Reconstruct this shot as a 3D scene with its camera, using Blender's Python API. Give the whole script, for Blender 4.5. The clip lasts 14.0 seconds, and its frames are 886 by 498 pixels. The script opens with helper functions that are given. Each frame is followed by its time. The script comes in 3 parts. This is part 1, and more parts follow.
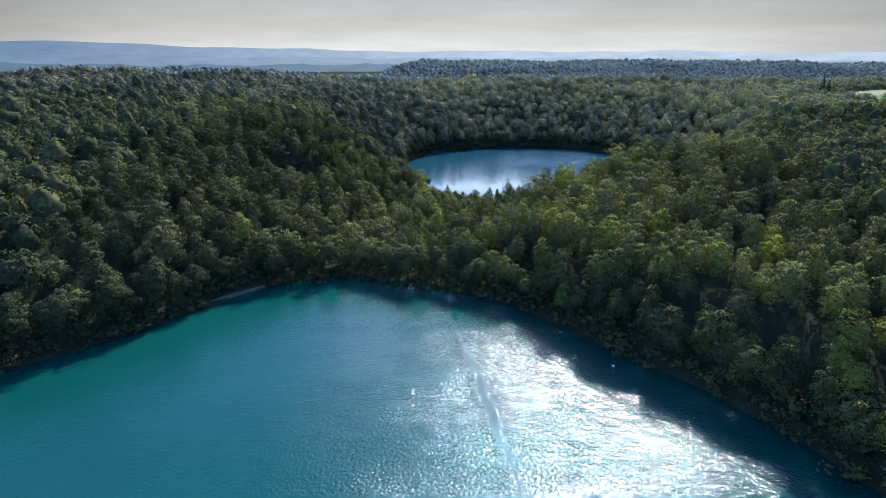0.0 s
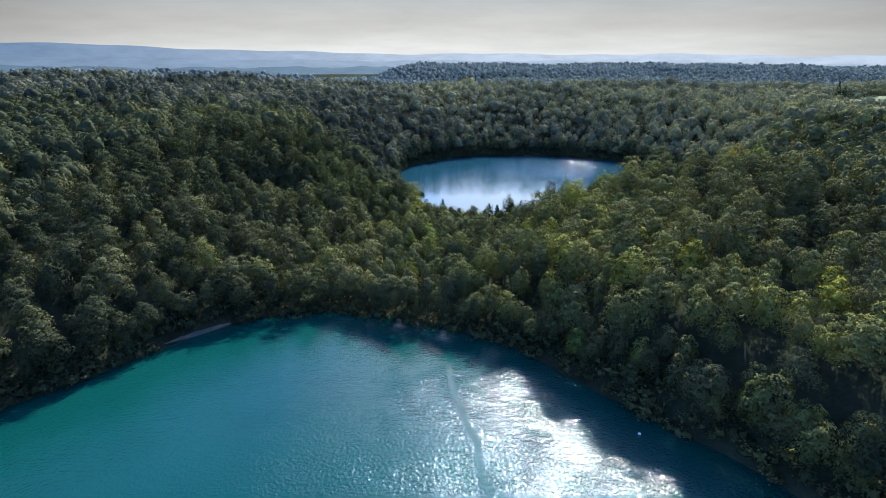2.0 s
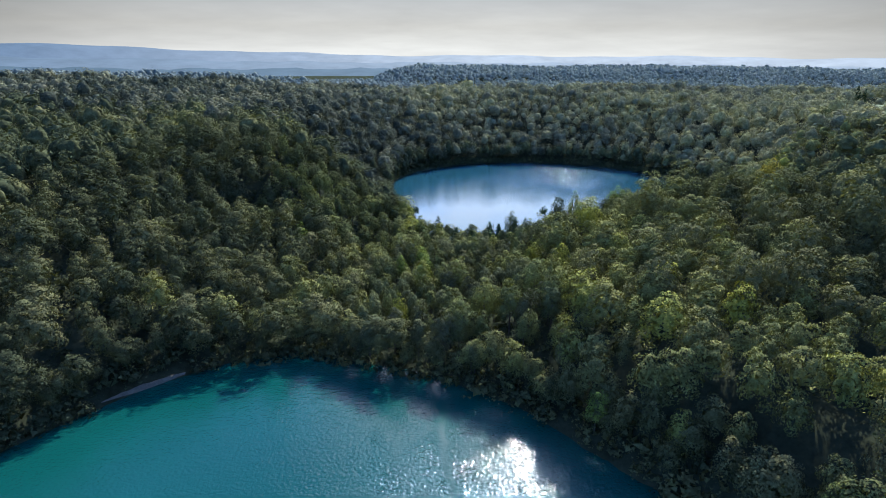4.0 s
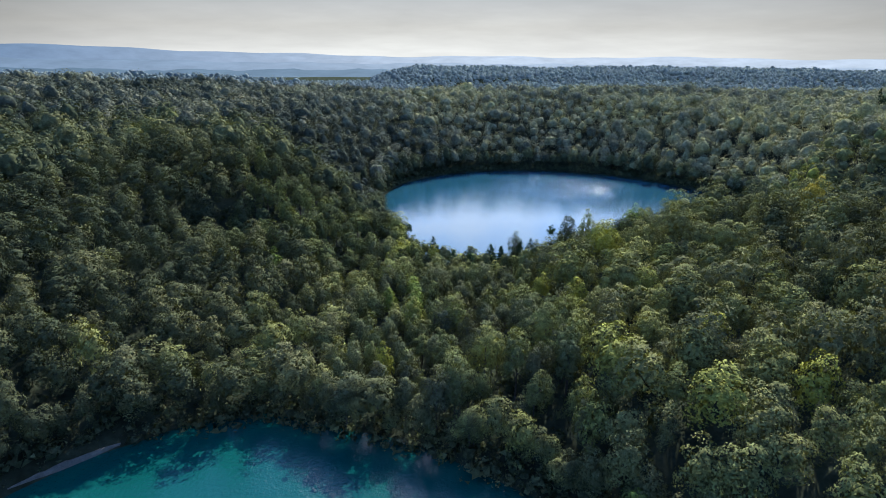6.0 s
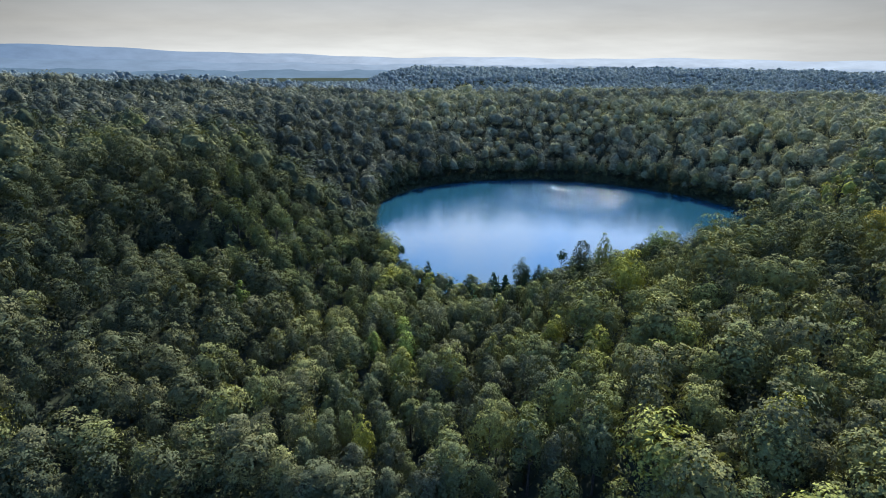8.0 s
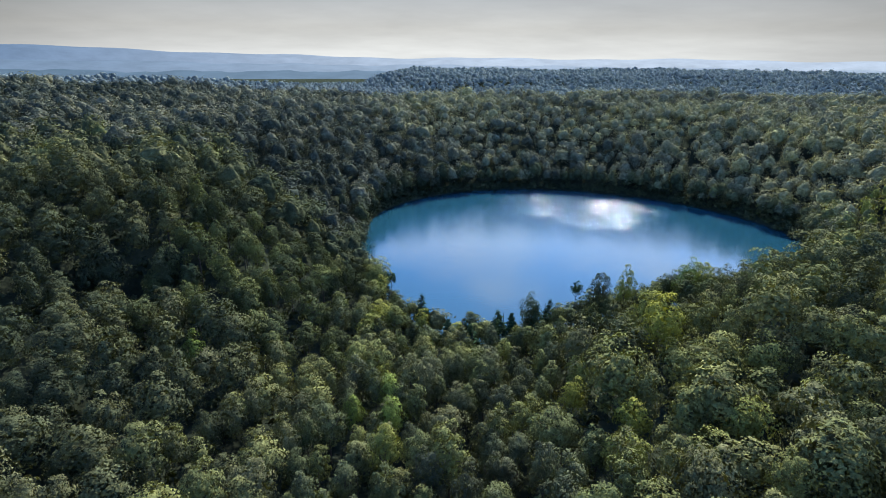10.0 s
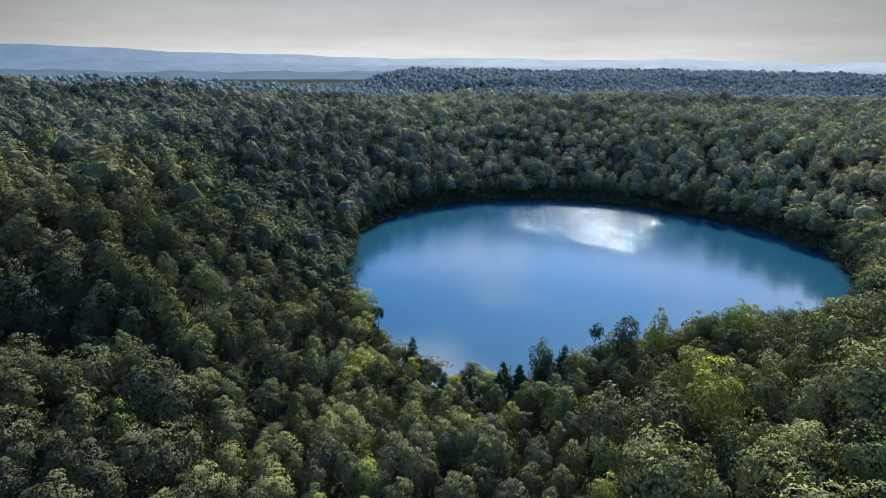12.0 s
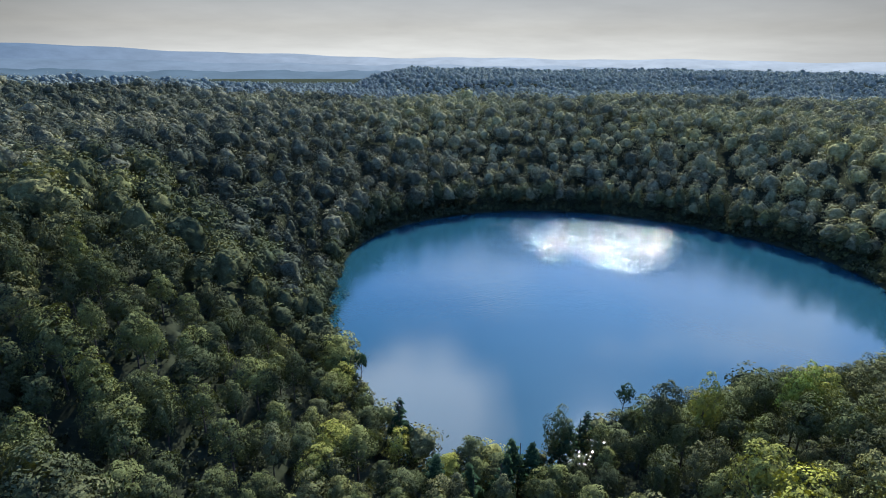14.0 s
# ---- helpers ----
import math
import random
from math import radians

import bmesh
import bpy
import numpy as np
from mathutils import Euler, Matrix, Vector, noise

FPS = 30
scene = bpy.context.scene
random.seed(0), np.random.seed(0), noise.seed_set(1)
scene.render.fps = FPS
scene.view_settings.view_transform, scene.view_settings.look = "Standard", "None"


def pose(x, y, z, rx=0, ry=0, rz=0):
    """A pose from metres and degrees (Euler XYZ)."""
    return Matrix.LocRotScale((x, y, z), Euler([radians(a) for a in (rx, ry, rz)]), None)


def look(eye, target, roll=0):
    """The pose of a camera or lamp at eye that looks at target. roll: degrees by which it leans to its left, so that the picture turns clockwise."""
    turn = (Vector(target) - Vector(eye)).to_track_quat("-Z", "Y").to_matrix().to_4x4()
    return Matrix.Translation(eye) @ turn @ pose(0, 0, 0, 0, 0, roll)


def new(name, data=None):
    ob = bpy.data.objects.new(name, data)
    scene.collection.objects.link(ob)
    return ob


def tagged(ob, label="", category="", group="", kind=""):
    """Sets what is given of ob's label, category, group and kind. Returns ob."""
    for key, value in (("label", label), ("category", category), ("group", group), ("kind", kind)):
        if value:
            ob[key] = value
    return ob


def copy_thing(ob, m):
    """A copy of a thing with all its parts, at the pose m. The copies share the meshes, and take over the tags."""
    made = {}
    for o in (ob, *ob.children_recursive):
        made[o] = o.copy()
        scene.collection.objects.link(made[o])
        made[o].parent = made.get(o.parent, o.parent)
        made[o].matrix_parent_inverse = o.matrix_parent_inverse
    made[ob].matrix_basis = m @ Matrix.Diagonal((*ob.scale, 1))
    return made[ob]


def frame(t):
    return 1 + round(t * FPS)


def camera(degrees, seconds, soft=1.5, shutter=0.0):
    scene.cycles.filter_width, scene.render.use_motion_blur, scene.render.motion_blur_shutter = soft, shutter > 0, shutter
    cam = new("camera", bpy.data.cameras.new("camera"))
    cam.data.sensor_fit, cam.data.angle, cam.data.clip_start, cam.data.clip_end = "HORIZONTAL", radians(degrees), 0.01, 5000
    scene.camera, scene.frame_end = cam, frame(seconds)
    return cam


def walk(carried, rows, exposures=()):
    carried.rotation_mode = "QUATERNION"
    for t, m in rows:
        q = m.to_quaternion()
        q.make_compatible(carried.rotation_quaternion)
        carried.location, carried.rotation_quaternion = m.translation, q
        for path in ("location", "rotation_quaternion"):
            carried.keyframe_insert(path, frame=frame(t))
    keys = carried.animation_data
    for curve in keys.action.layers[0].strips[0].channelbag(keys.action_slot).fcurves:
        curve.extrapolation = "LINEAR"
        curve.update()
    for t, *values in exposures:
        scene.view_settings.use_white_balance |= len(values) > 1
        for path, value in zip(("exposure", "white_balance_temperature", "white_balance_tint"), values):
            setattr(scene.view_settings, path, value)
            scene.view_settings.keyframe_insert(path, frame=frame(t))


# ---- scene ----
cam = camera(76.7, 14.0, 0.95)
METRES, EYE, TILT, LEAN, TURN = 245.0, 100.2, -19.5, 0.0, 0.0
ROWS = [
    (0.0, 0.0, 0.0, 0.0, -0.0, 0.0, 0.0),
    (0.5, 0.0024, 0.0333, 0.0115, -0.05, 0.08, -0.01),
    (1.0, 0.0046, 0.0667, 0.0231, -0.1, 0.13, -0.02),
    (1.5, 0.0067, 0.1004, 0.0345, -0.14, 0.21, -0.01),
    (2.0, 0.0088, 0.134, 0.0463, -0.18, 0.25, -0.05),
    (2.5, 0.0107, 0.1679, 0.058, -0.22, 0.31, -0.07),
    (3.0, 0.0124, 0.2016, 0.0703, -0.26, 0.35, -0.1),
    (5.5, 0.0225, 0.3708, 0.1298, -0.37, 0.47, -0.14),
    (6.0, 0.0245, 0.4048, 0.1418, -0.39, 0.49, -0.15),
    (6.5, 0.0263, 0.438, 0.1534, -0.4, 0.52, -0.17),
    (7.0, 0.0283, 0.4717, 0.1658, -0.41, 0.53, -0.17),
    (7.5, 0.0299, 0.5056, 0.1779, -0.42, 0.54, -0.15),
    (8.0, 0.031, 0.5392, 0.1902, -0.45, 0.56, -0.21),
    (10.5, 0.0395, 0.7063, 0.2503, -0.5, 0.65, -0.21),
    (11.0, 0.0413, 0.7398, 0.262, -0.5, 0.67, -0.24),
    (11.5, 0.0431, 0.7733, 0.2738, -0.51, 0.66, -0.24),
    (12.0, 0.0449, 0.8071, 0.2851, -0.52, 0.66, -0.28),
    (12.5, 0.0468, 0.8407, 0.2967, -0.52, 0.65, -0.28),
    (13.0, 0.0485, 0.8745, 0.3082, -0.52, 0.65, -0.29),
    (13.5, 0.0506, 0.9081, 0.32, -0.52, 0.63, -0.31),
    (14.0, 0.0526, 0.9419, 0.3316, -0.51, 0.61, -0.32),
]
walk(cam, [(t, pose(0, 0, EYE, TILT, LEAN, TURN) @ pose(METRES * x, METRES * y, METRES * z, 90 + pitch, roll, yaw)) for t, x, y, z, yaw, pitch, roll in ROWS],
     [(0.0, 1.39, 5650, 11), (5.5, 1.5, 5650, 11), (10.0, 1.41, 5650, 11), (14.0, 1.32, 5650, 11)])

# ---- light ----
SUN_SIDE, SUN_UP = 19.0, 39.0     # degrees to the right of +y, degrees above the horizon


def node(tree, kind, at=None, **values):
    n = tree.nodes.new(kind)
    for key, value in values.items():
        n.inputs[key.replace("_", " ")].default_value = value
    return n


def chain(tree, operation, a, b):
    """A math node over sockets or numbers."""
    n = tree.nodes.new("ShaderNodeMath")
    n.operation = operation
    for i, v in enumerate((a, b)):
        if isinstance(v, (int, float)):
            n.inputs[i].default_value = v
        else:
            tree.links.new(v, n.inputs[i])
    return n.outputs[0]


def ramp(tree, fac, *stops):
    n = tree.nodes.new("ShaderNodeValToRGB")
    while len(n.color_ramp.elements) < len(stops):
        n.color_ramp.elements.new(0.5)
    for e, (p, c) in zip(n.color_ramp.elements, stops):
        e.position = p
        e.color = (*c, 1) if isinstance(c, tuple) else (c, c, c, 1)
    tree.links.new(fac, n.inputs[0])
    return n.outputs[0]


def mixed(tree, fac, a, b, blend="MIX"):
    n = tree.nodes.new("ShaderNodeMix")
    n.data_type, n.blend_type = "RGBA", blend
    for i, v in ((0, fac), (6, a), (7, b)):
        if isinstance(v, (int, float)):
            n.inputs[i].default_value = v
        elif isinstance(v, tuple):
            n.inputs[i].default_value = (*v, 1)
        else:
            tree.links.new(v, n.inputs[i])
    return n.outputs[2]


def noise_of(tree, vector, scale, detail=4.0, rough=0.55):
    n = node(tree, "ShaderNodeTexNoise", Scale=scale, Detail=detail, Roughness=rough)
    if vector:
        tree.links.new(vector, n.inputs["Vector"])
    return n.outputs["Fac"]


def make_world():
    """Blue sky with broken cloud above a pale hazy band along the horizon."""
    w = bpy.data.worlds.new("world")
    w.use_nodes = True
    t = w.node_tree
    t.nodes.clear()
    sky = t.nodes.new("ShaderNodeTexSky")
    sky.sky_type, sky.sun_disc = "NISHITA", False
    sky.sun_elevation, sky.sun_rotation = radians(SUN_UP), radians(SUN_SIDE)
    sky.air_density, sky.dust_density, sky.ozone_density = 1.0, 0.4, 3.0
    blue = mixed(t, 1.0, sky.outputs[0], (0.090, 0.117, 0.153), "MULTIPLY")
    co = t.nodes.new("ShaderNodeTexCoord").outputs["Generated"]
    parts = t.nodes.new("ShaderNodeSeparateXYZ")
    t.links.new(co, parts.inputs[0])
    up = parts.outputs[2]
    lift = chain(t, "ADD", chain(t, "MAXIMUM", up, 0.0), 0.12)
    flat = t.nodes.new("ShaderNodeCombineXYZ")
    t.links.new(chain(t, "DIVIDE", parts.outputs[0], lift), flat.inputs[0])
    t.links.new(chain(t, "DIVIDE", parts.outputs[1], lift), flat.inputs[1])
    cover = -0.06
    for at, size, amount in (((-0.06, 1.22, 0), 0.34, 0.56), ((1.15, 1.56, 0), 0.55, 0.26), ((0.5, 1.5, 0), 0.22, 0.14), ((0.32, 2.6, 0), 1.0, 0.42)):
        far = t.nodes.new("ShaderNodeVectorMath")
        far.operation = "DISTANCE"
        t.links.new(flat.outputs[0], far.inputs[0])
        far.inputs[1].default_value = at
        near_it = chain(t, "MAXIMUM", chain(t, "SUBTRACT", 1.0, chain(t, "DIVIDE", far.outputs["Value"], size)), 0.0)
        cover = chain(t, "ADD", chain(t, "MULTIPLY", near_it, amount), cover)
    cloud = ramp(t, chain(t, "ADD", noise_of(t, flat.outputs[0], 1.6, 6.0, 0.6), cover), (0.50, 0.0), (0.74, 0.85))
    broken = mixed(t, cloud, blue, ramp(t, up, (0.38, (1.1, 1.13, 1.16)), (0.53, (2.5, 2.4, 2.4))))
    band = ramp(t, up, (0.0, (0.357, 0.335, 0.284)), (0.045, (0.269, 0.249, 0.206)), (0.10, (0.21, 0.206, 0.188)))
    streak = ramp(t, noise_of(t, flat.outputs[0], 0.5, 5.0, 0.6), (0.35, 0.86), (0.7, 1.06))
    band = mixed(t, 1.0, band, streak, "MULTIPLY")
    toward = t.nodes.new("ShaderNodeVectorMath")
    toward.operation = "DOT_PRODUCT"
    t.links.new(co, toward.inputs[0])
    toward.inputs[1].default_value = (math.sin(radians(2)), math.cos(radians(2)), 0)
    band = mixed(t, 1.0, band, ramp(t, toward.outputs["Value"], (0.72, 0.54), (0.985, 1.0)), "MULTIPLY")
    low = ramp(t, up, (0.09, 1.0), (0.20, 0.0))
    full = mixed(t, low, broken, band)
    bg = t.nodes.new("ShaderNodeBackground")
    t.links.new(full, bg.inputs[0])
    out = t.nodes.new("ShaderNodeOutputWorld")
    t.links.new(bg.outputs[0], out.inputs[0])
    scene.world = w


make_world()
sun_data = bpy.data.lights.new("sun", "SUN")
sun_data.energy, sun_data.angle, sun_data.color = 5.0, radians(0.53), (1.0, 0.93, 0.80)
a, e = radians(SUN_SIDE), radians(SUN_UP)
SUN_DIR = Vector((math.sin(a) * math.cos(e), math.cos(a) * math.cos(e), math.sin(e)))
new("sun", sun_data).matrix_world = look(SUN_DIR * 800, (0, 0, 0))


# ---- materials ----
def material(name):
    m = bpy.data.materials.new(name)
    m.use_nodes = True
    t = m.node_tree
    t.nodes.clear()
    out = t.nodes.new("ShaderNodeOutputMaterial")
    return m, t, out


def foliage(name, by_object, stops, leafy=0.09, fine=3.2, gloss=0.0, relief_depth=0.3, vary=0.11, shine=(1.32, 1.34, 0.48)):
    """Leaves: a shade for each tree, mottled, with light coming through them."""
    m, t, out = material(name)
    if by_object:
        pick = t.nodes.new("ShaderNodeObjectInfo").outputs["Random"]
    else:
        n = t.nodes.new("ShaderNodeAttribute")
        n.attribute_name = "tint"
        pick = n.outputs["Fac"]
    place = t.nodes.new("ShaderNodeNewGeometry")
    base = ramp(t, pick, *stops)
    mottle = ramp(t, noise_of(t, place.outputs["Position"], fine, 3.0, 0.6), (0.3, 0.8), (0.7, 1.2))
    base = mixed(t, 1.0, base, mottle, "MULTIPLY")
    sprays = ramp(t, noise_of(t, place.outputs["Position"], 0.42, 2.0, 0.5), (0.33, 0.68), (0.67, 1.36))
    base = mixed(t, 1.0, base, sprays, "MULTIPLY")
    leaf = ramp(t, place.outputs["Random Per Island"], (0.0, 1 - vary), (1.0, 1 + vary))
    base = mixed(t, 1.0, base, leaf, "MULTIPLY")
    p = node(t, "ShaderNodeBsdfPrincipled", Roughness=0.6)
    p.inputs["Specular IOR Level"].default_value = gloss
    t.links.new(base, p.inputs["Base Color"])
    relief = node(t, "ShaderNodeBump", Strength=0.8, Distance=relief_depth)
    t.links.new(noise_of(t, place.outputs["Position"], fine * 1.3, 3.0, 0.7), relief.inputs["Height"])
    t.links.new(relief.outputs[0], p.inputs["Normal"])
    tr = t.nodes.new("ShaderNodeBsdfTranslucent")
    t.links.new(mixed(t, 1.0, base, shine, "MULTIPLY"), tr.inputs[0])
    mx = t.nodes.new("ShaderNodeMixShader")
    mx.inputs[0].default_value = leafy
    t.links.new(p.outputs[0], mx.inputs[1])
    t.links.new(tr.outputs[0], mx.inputs[2])
    t.links.new(mx.outputs[0], out.inputs[0])
    return m


GREENS = ((0.0, (0.046, 0.053, 0.028)), (0.3, (0.079, 0.082, 0.037)), (0.45, (0.100, 0.099, 0.046)), (0.6, (0.117, 0.124, 0.044)), (0.72, (0.126, 0.124, 0.048)),
          (0.85, (0.149, 0.155, 0.044)), (1.0, (0.195, 0.193, 0.038)))
# haze over the far woods painted into these two leaf palettes
PART_HAZY_GREENS = ((0.0, (0.053, 0.059, 0.040)), (0.3, (0.131, 0.128, 0.079)), (0.6, (0.181, 0.174, 0.094)), (1.0, (0.245, 0.231, 0.100)))
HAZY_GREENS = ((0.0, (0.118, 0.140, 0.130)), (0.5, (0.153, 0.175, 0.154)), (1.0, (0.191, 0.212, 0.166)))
# SHADY_GREENS: the leaf colours darkened to paint shade
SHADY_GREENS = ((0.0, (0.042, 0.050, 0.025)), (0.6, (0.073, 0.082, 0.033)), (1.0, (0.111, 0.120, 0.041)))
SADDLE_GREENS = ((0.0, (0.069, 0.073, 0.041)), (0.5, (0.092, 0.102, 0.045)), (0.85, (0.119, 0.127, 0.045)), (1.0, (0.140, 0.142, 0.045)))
leaf_near = foliage("leaves", True, GREENS)
leaf_wood = foliage("woodland_leaves", False, GREENS, 0.09, 2.6, 0.0, 0.3, 0.11, (1.35, 1.35, 0.45))
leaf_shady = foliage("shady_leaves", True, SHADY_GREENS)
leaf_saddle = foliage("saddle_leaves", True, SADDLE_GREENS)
# farther trees: paler, bluer leaf colour in place of real haze
leaf_beyond = foliage("part_hazy_leaves", False, PART_HAZY_GREENS, 0.1, 1.2, 0.0, 0.6, 0.1, (1.15, 1.15, 0.75))
leaf_far = foliage("hazy_leaves", False, HAZY_GREENS, 0.25, 0.35, 0.0, 1.2, 0.08, (1.05, 1.08, 0.95))
leaf_gold = foliage("yellowing_leaves", True, ((0.0, (0.24, 0.19, 0.035)), (1.0, (0.21, 0.18, 0.035))))
leaf_fresh = foliage("fresh_leaves", True, ((0.0, (0.150, 0.180, 0.040)), (1.0, (0.130, 0.165, 0.040))))
leaf_conifer = foliage("conifer_needles", True, ((0.0, (0.018, 0.036, 0.020)), (1.0, (0.030, 0.050, 0.024))), 0.15)


def plain(name, color, roughness=0.9, scale=0.4, spread=0.35, bump=0.0, gloss=0.1):
    m, t, out = material(name)
    place = t.nodes.new("ShaderNodeNewGeometry").outputs["Position"]
    big = ramp(t, noise_of(t, place, scale, 5.0, 0.6), (0.3, 1 - spread), (0.7, 1 + spread))
    small = ramp(t, noise_of(t, place, scale * 9, 3.0, 0.6), (0.3, 1 - spread * 0.6), (0.7, 1 + spread * 0.6))
    c = mixed(t, 1.0, mixed(t, 1.0, color, big, "MULTIPLY"), small, "MULTIPLY")
    p = node(t, "ShaderNodeBsdfPrincipled", Roughness=roughness)
    p.inputs["Specular IOR Level"].default_value = gloss
    t.links.new(c, p.inputs["Base Color"])
    if bump:
        b = node(t, "ShaderNodeBump", Strength=bump, Distance=0.1)
        t.links.new(noise_of(t, place, scale * 9), b.inputs["Height"])
        t.links.new(b.outputs[0], p.inputs["Normal"])
    t.links.new(p.outputs[0], out.inputs[0])
    return m


floor_mat = plain("forest_floor", (0.026, 0.030, 0.018), 0.95, 0.08, 0.4, 0.0, 0.0)
bark = plain("bark", (0.06, 0.05, 0.04), 0.9, 1.2, 0.35, 0.4)
grass = plain("mown_grass", (0.105, 0.12, 0.05), 0.9, 0.05, 0.25)
gravel = plain("pale_gravel", (0.085, 0.08, 0.066), 0.95, 0.6, 0.3)


def water(name, deep, pale, ripples, calm, rough, wind_at, wind_size, fade, slick=None, still=0.03, breeze=None, wavelet=1.1, patchy=0.5):
    """Turquoise lake water: a chalky body colour under a rippled surface, ruffled by wind over one stretch."""
    m, t, out = material(name)
    place = t.nodes.new("ShaderNodeNewGeometry").outputs["Position"]
    depth = ramp(t, noise_of(t, place, 0.012, 3.0), (0.3, deep), (0.7, pale))
    off = t.nodes.new("ShaderNodeVectorMath")
    off.operation = "DISTANCE"
    t.links.new(place, off.inputs[0])
    off.inputs[1].default_value = (*wind_at, 0)
    ragged = chain(t, "ADD", off.outputs["Value"], chain(t, "MULTIPLY", chain(t, "SUBTRACT", noise_of(t, place, 0.03, 4.0, 0.55), 0.5), wind_size * 1.1))
    wind = node(t, "ShaderNodeMapRange", From_Min=wind_size * 0.75, From_Max=wind_size * fade, To_Min=1.0, To_Max=0.0)
    t.links.new(ragged, wind.inputs["Value"])
    streaks = ramp(t, noise_of(t, place, 0.09, 4.0, 0.6), (0.36, patchy), (0.66, 1.0))
    force = chain(t, "MULTIPLY", wind.outputs[0], streaks)
    if breeze:
        cut = t.nodes.new("ShaderNodeSeparateXYZ")
        t.links.new(place, cut.inputs[0])
        light_air = node(t, "ShaderNodeMapRange", From_Min=breeze[0], From_Max=breeze[1], To_Min=0.0, To_Max=breeze[2])
        t.links.new(cut.outputs[1], light_air.inputs["Value"])
        force = chain(t, "MAXIMUM", force, light_air.outputs[0])
    if slick:
        (x0, y0), (x1, y1) = slick
        long = math.hypot(x1 - x0, y1 - y0)
        side = t.nodes.new("ShaderNodeVectorMath")
        side.operation = "DOT_PRODUCT"
        side.inputs[1].default_value = ((y1 - y0) / long, (x0 - x1) / long, 0)
        t.links.new(place, side.inputs[0])
        shift = (x0 * (y1 - y0) - y0 * (x1 - x0)) / long
        bend = chain(t, "MULTIPLY", chain(t, "SUBTRACT", noise_of(t, place, 0.03, 3.0), 0.5), 12.0)
        across = chain(t, "ABSOLUTE", chain(t, "ADD", chain(t, "SUBTRACT", side.outputs["Value"], shift), bend), 0.0)
        lane = node(t, "ShaderNodeMapRange", From_Min=0.3, From_Max=2.4, To_Min=0.25, To_Max=1.0)
        t.links.new(across, lane.inputs["Value"])
        force = chain(t, "MULTIPLY", force, lane.outputs[0])
    p = node(t, "ShaderNodeBsdfPrincipled", IOR=1.33)
    t.links.new(depth, p.inputs["Base Color"])
    n = node(t, "ShaderNodeMapRange", To_Min=calm, To_Max=rough)
    t.links.new(force, n.inputs["Value"])
    t.links.new(n.outputs[0], p.inputs["Roughness"])
    swell = chain(t, "ADD", noise_of(t, place, wavelet, 2.0, 0.6), chain(t, "MULTIPLY", noise_of(t, place, 0.12, 2.0), 0.9))
    b = node(t, "ShaderNodeBump", Distance=0.35)
    t.links.new(chain(t, "ADD", chain(t, "MULTIPLY", force, ripples), still), b.inputs["Strength"])
    t.links.new(swell, b.inputs["Height"])
    t.links.new(b.outputs[0], p.inputs["Normal"])
    t.links.new(p.outputs[0], out.inputs[0])
    return m


green_water = water("green_lake_water", (0.0025, 0.031, 0.0275), (0.004, 0.043, 0.0365), 1.35, 0.05, 0.12, (85, 100), 125, 1.3, ((11.4, 160.6), (19.0, 111.6)), 0.03, (-100, 0, 0.3))
round_water = water("round_lake_water", (0.0085, 0.034, 0.050), (0.0105, 0.042, 0.060), 1.25, 0.05, 0.085, (106, 566), 58, 1.3, None, 0.05, (430, 540, 0.26), 0.85, 0.44)


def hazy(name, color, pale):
    """Far hills: haze painted in as a glowing colour, paler towards the sun."""
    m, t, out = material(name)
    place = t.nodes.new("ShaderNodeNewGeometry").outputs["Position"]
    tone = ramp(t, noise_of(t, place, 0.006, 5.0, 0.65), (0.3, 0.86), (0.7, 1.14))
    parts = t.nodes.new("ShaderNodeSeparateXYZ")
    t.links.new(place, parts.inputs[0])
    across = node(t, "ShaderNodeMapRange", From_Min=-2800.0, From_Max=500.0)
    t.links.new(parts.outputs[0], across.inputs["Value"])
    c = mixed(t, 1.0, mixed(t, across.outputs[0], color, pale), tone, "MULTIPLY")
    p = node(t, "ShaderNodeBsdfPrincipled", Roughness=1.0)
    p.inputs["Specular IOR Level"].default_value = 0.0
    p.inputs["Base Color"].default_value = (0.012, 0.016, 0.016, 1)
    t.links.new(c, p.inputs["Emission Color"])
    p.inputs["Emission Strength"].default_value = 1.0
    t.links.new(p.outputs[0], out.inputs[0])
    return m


# ---- the lie of the land ----
GREEN_LAKE = [(-152, 157), (-128, 178), (-113, 194), (-99, 213), (-86, 228), (-66, 238), (-44, 243), (-26, 237), (8, 227), (29, 214), (42, 199), (53, 185), (64, 172),
              (80, 154), (97, 128), (107, 103), (117, 66), (123, 0), (121, -112), (57, -246), (-132, -284), (-285, -170), (-284, 0), (-212, 108)]
ROUND_AT = (93.0, 500.0)


def smooth(v, lo, hi):
    u = np.clip((v - lo) / (hi - lo), 0, 1)
    return u * u * (3 - 2 * u)


def to_segment(x, y, p, q):
    """Distance to a segment, and how far along it, 0 to 1."""
    dx, dy = q[0] - p[0], q[1] - p[1]
    u = np.clip(((x - p[0]) * dx + (y - p[1]) * dy) / (dx * dx + dy * dy), 0, 1)
    return np.hypot(x - p[0] - u * dx, y - p[1] - u * dy), u


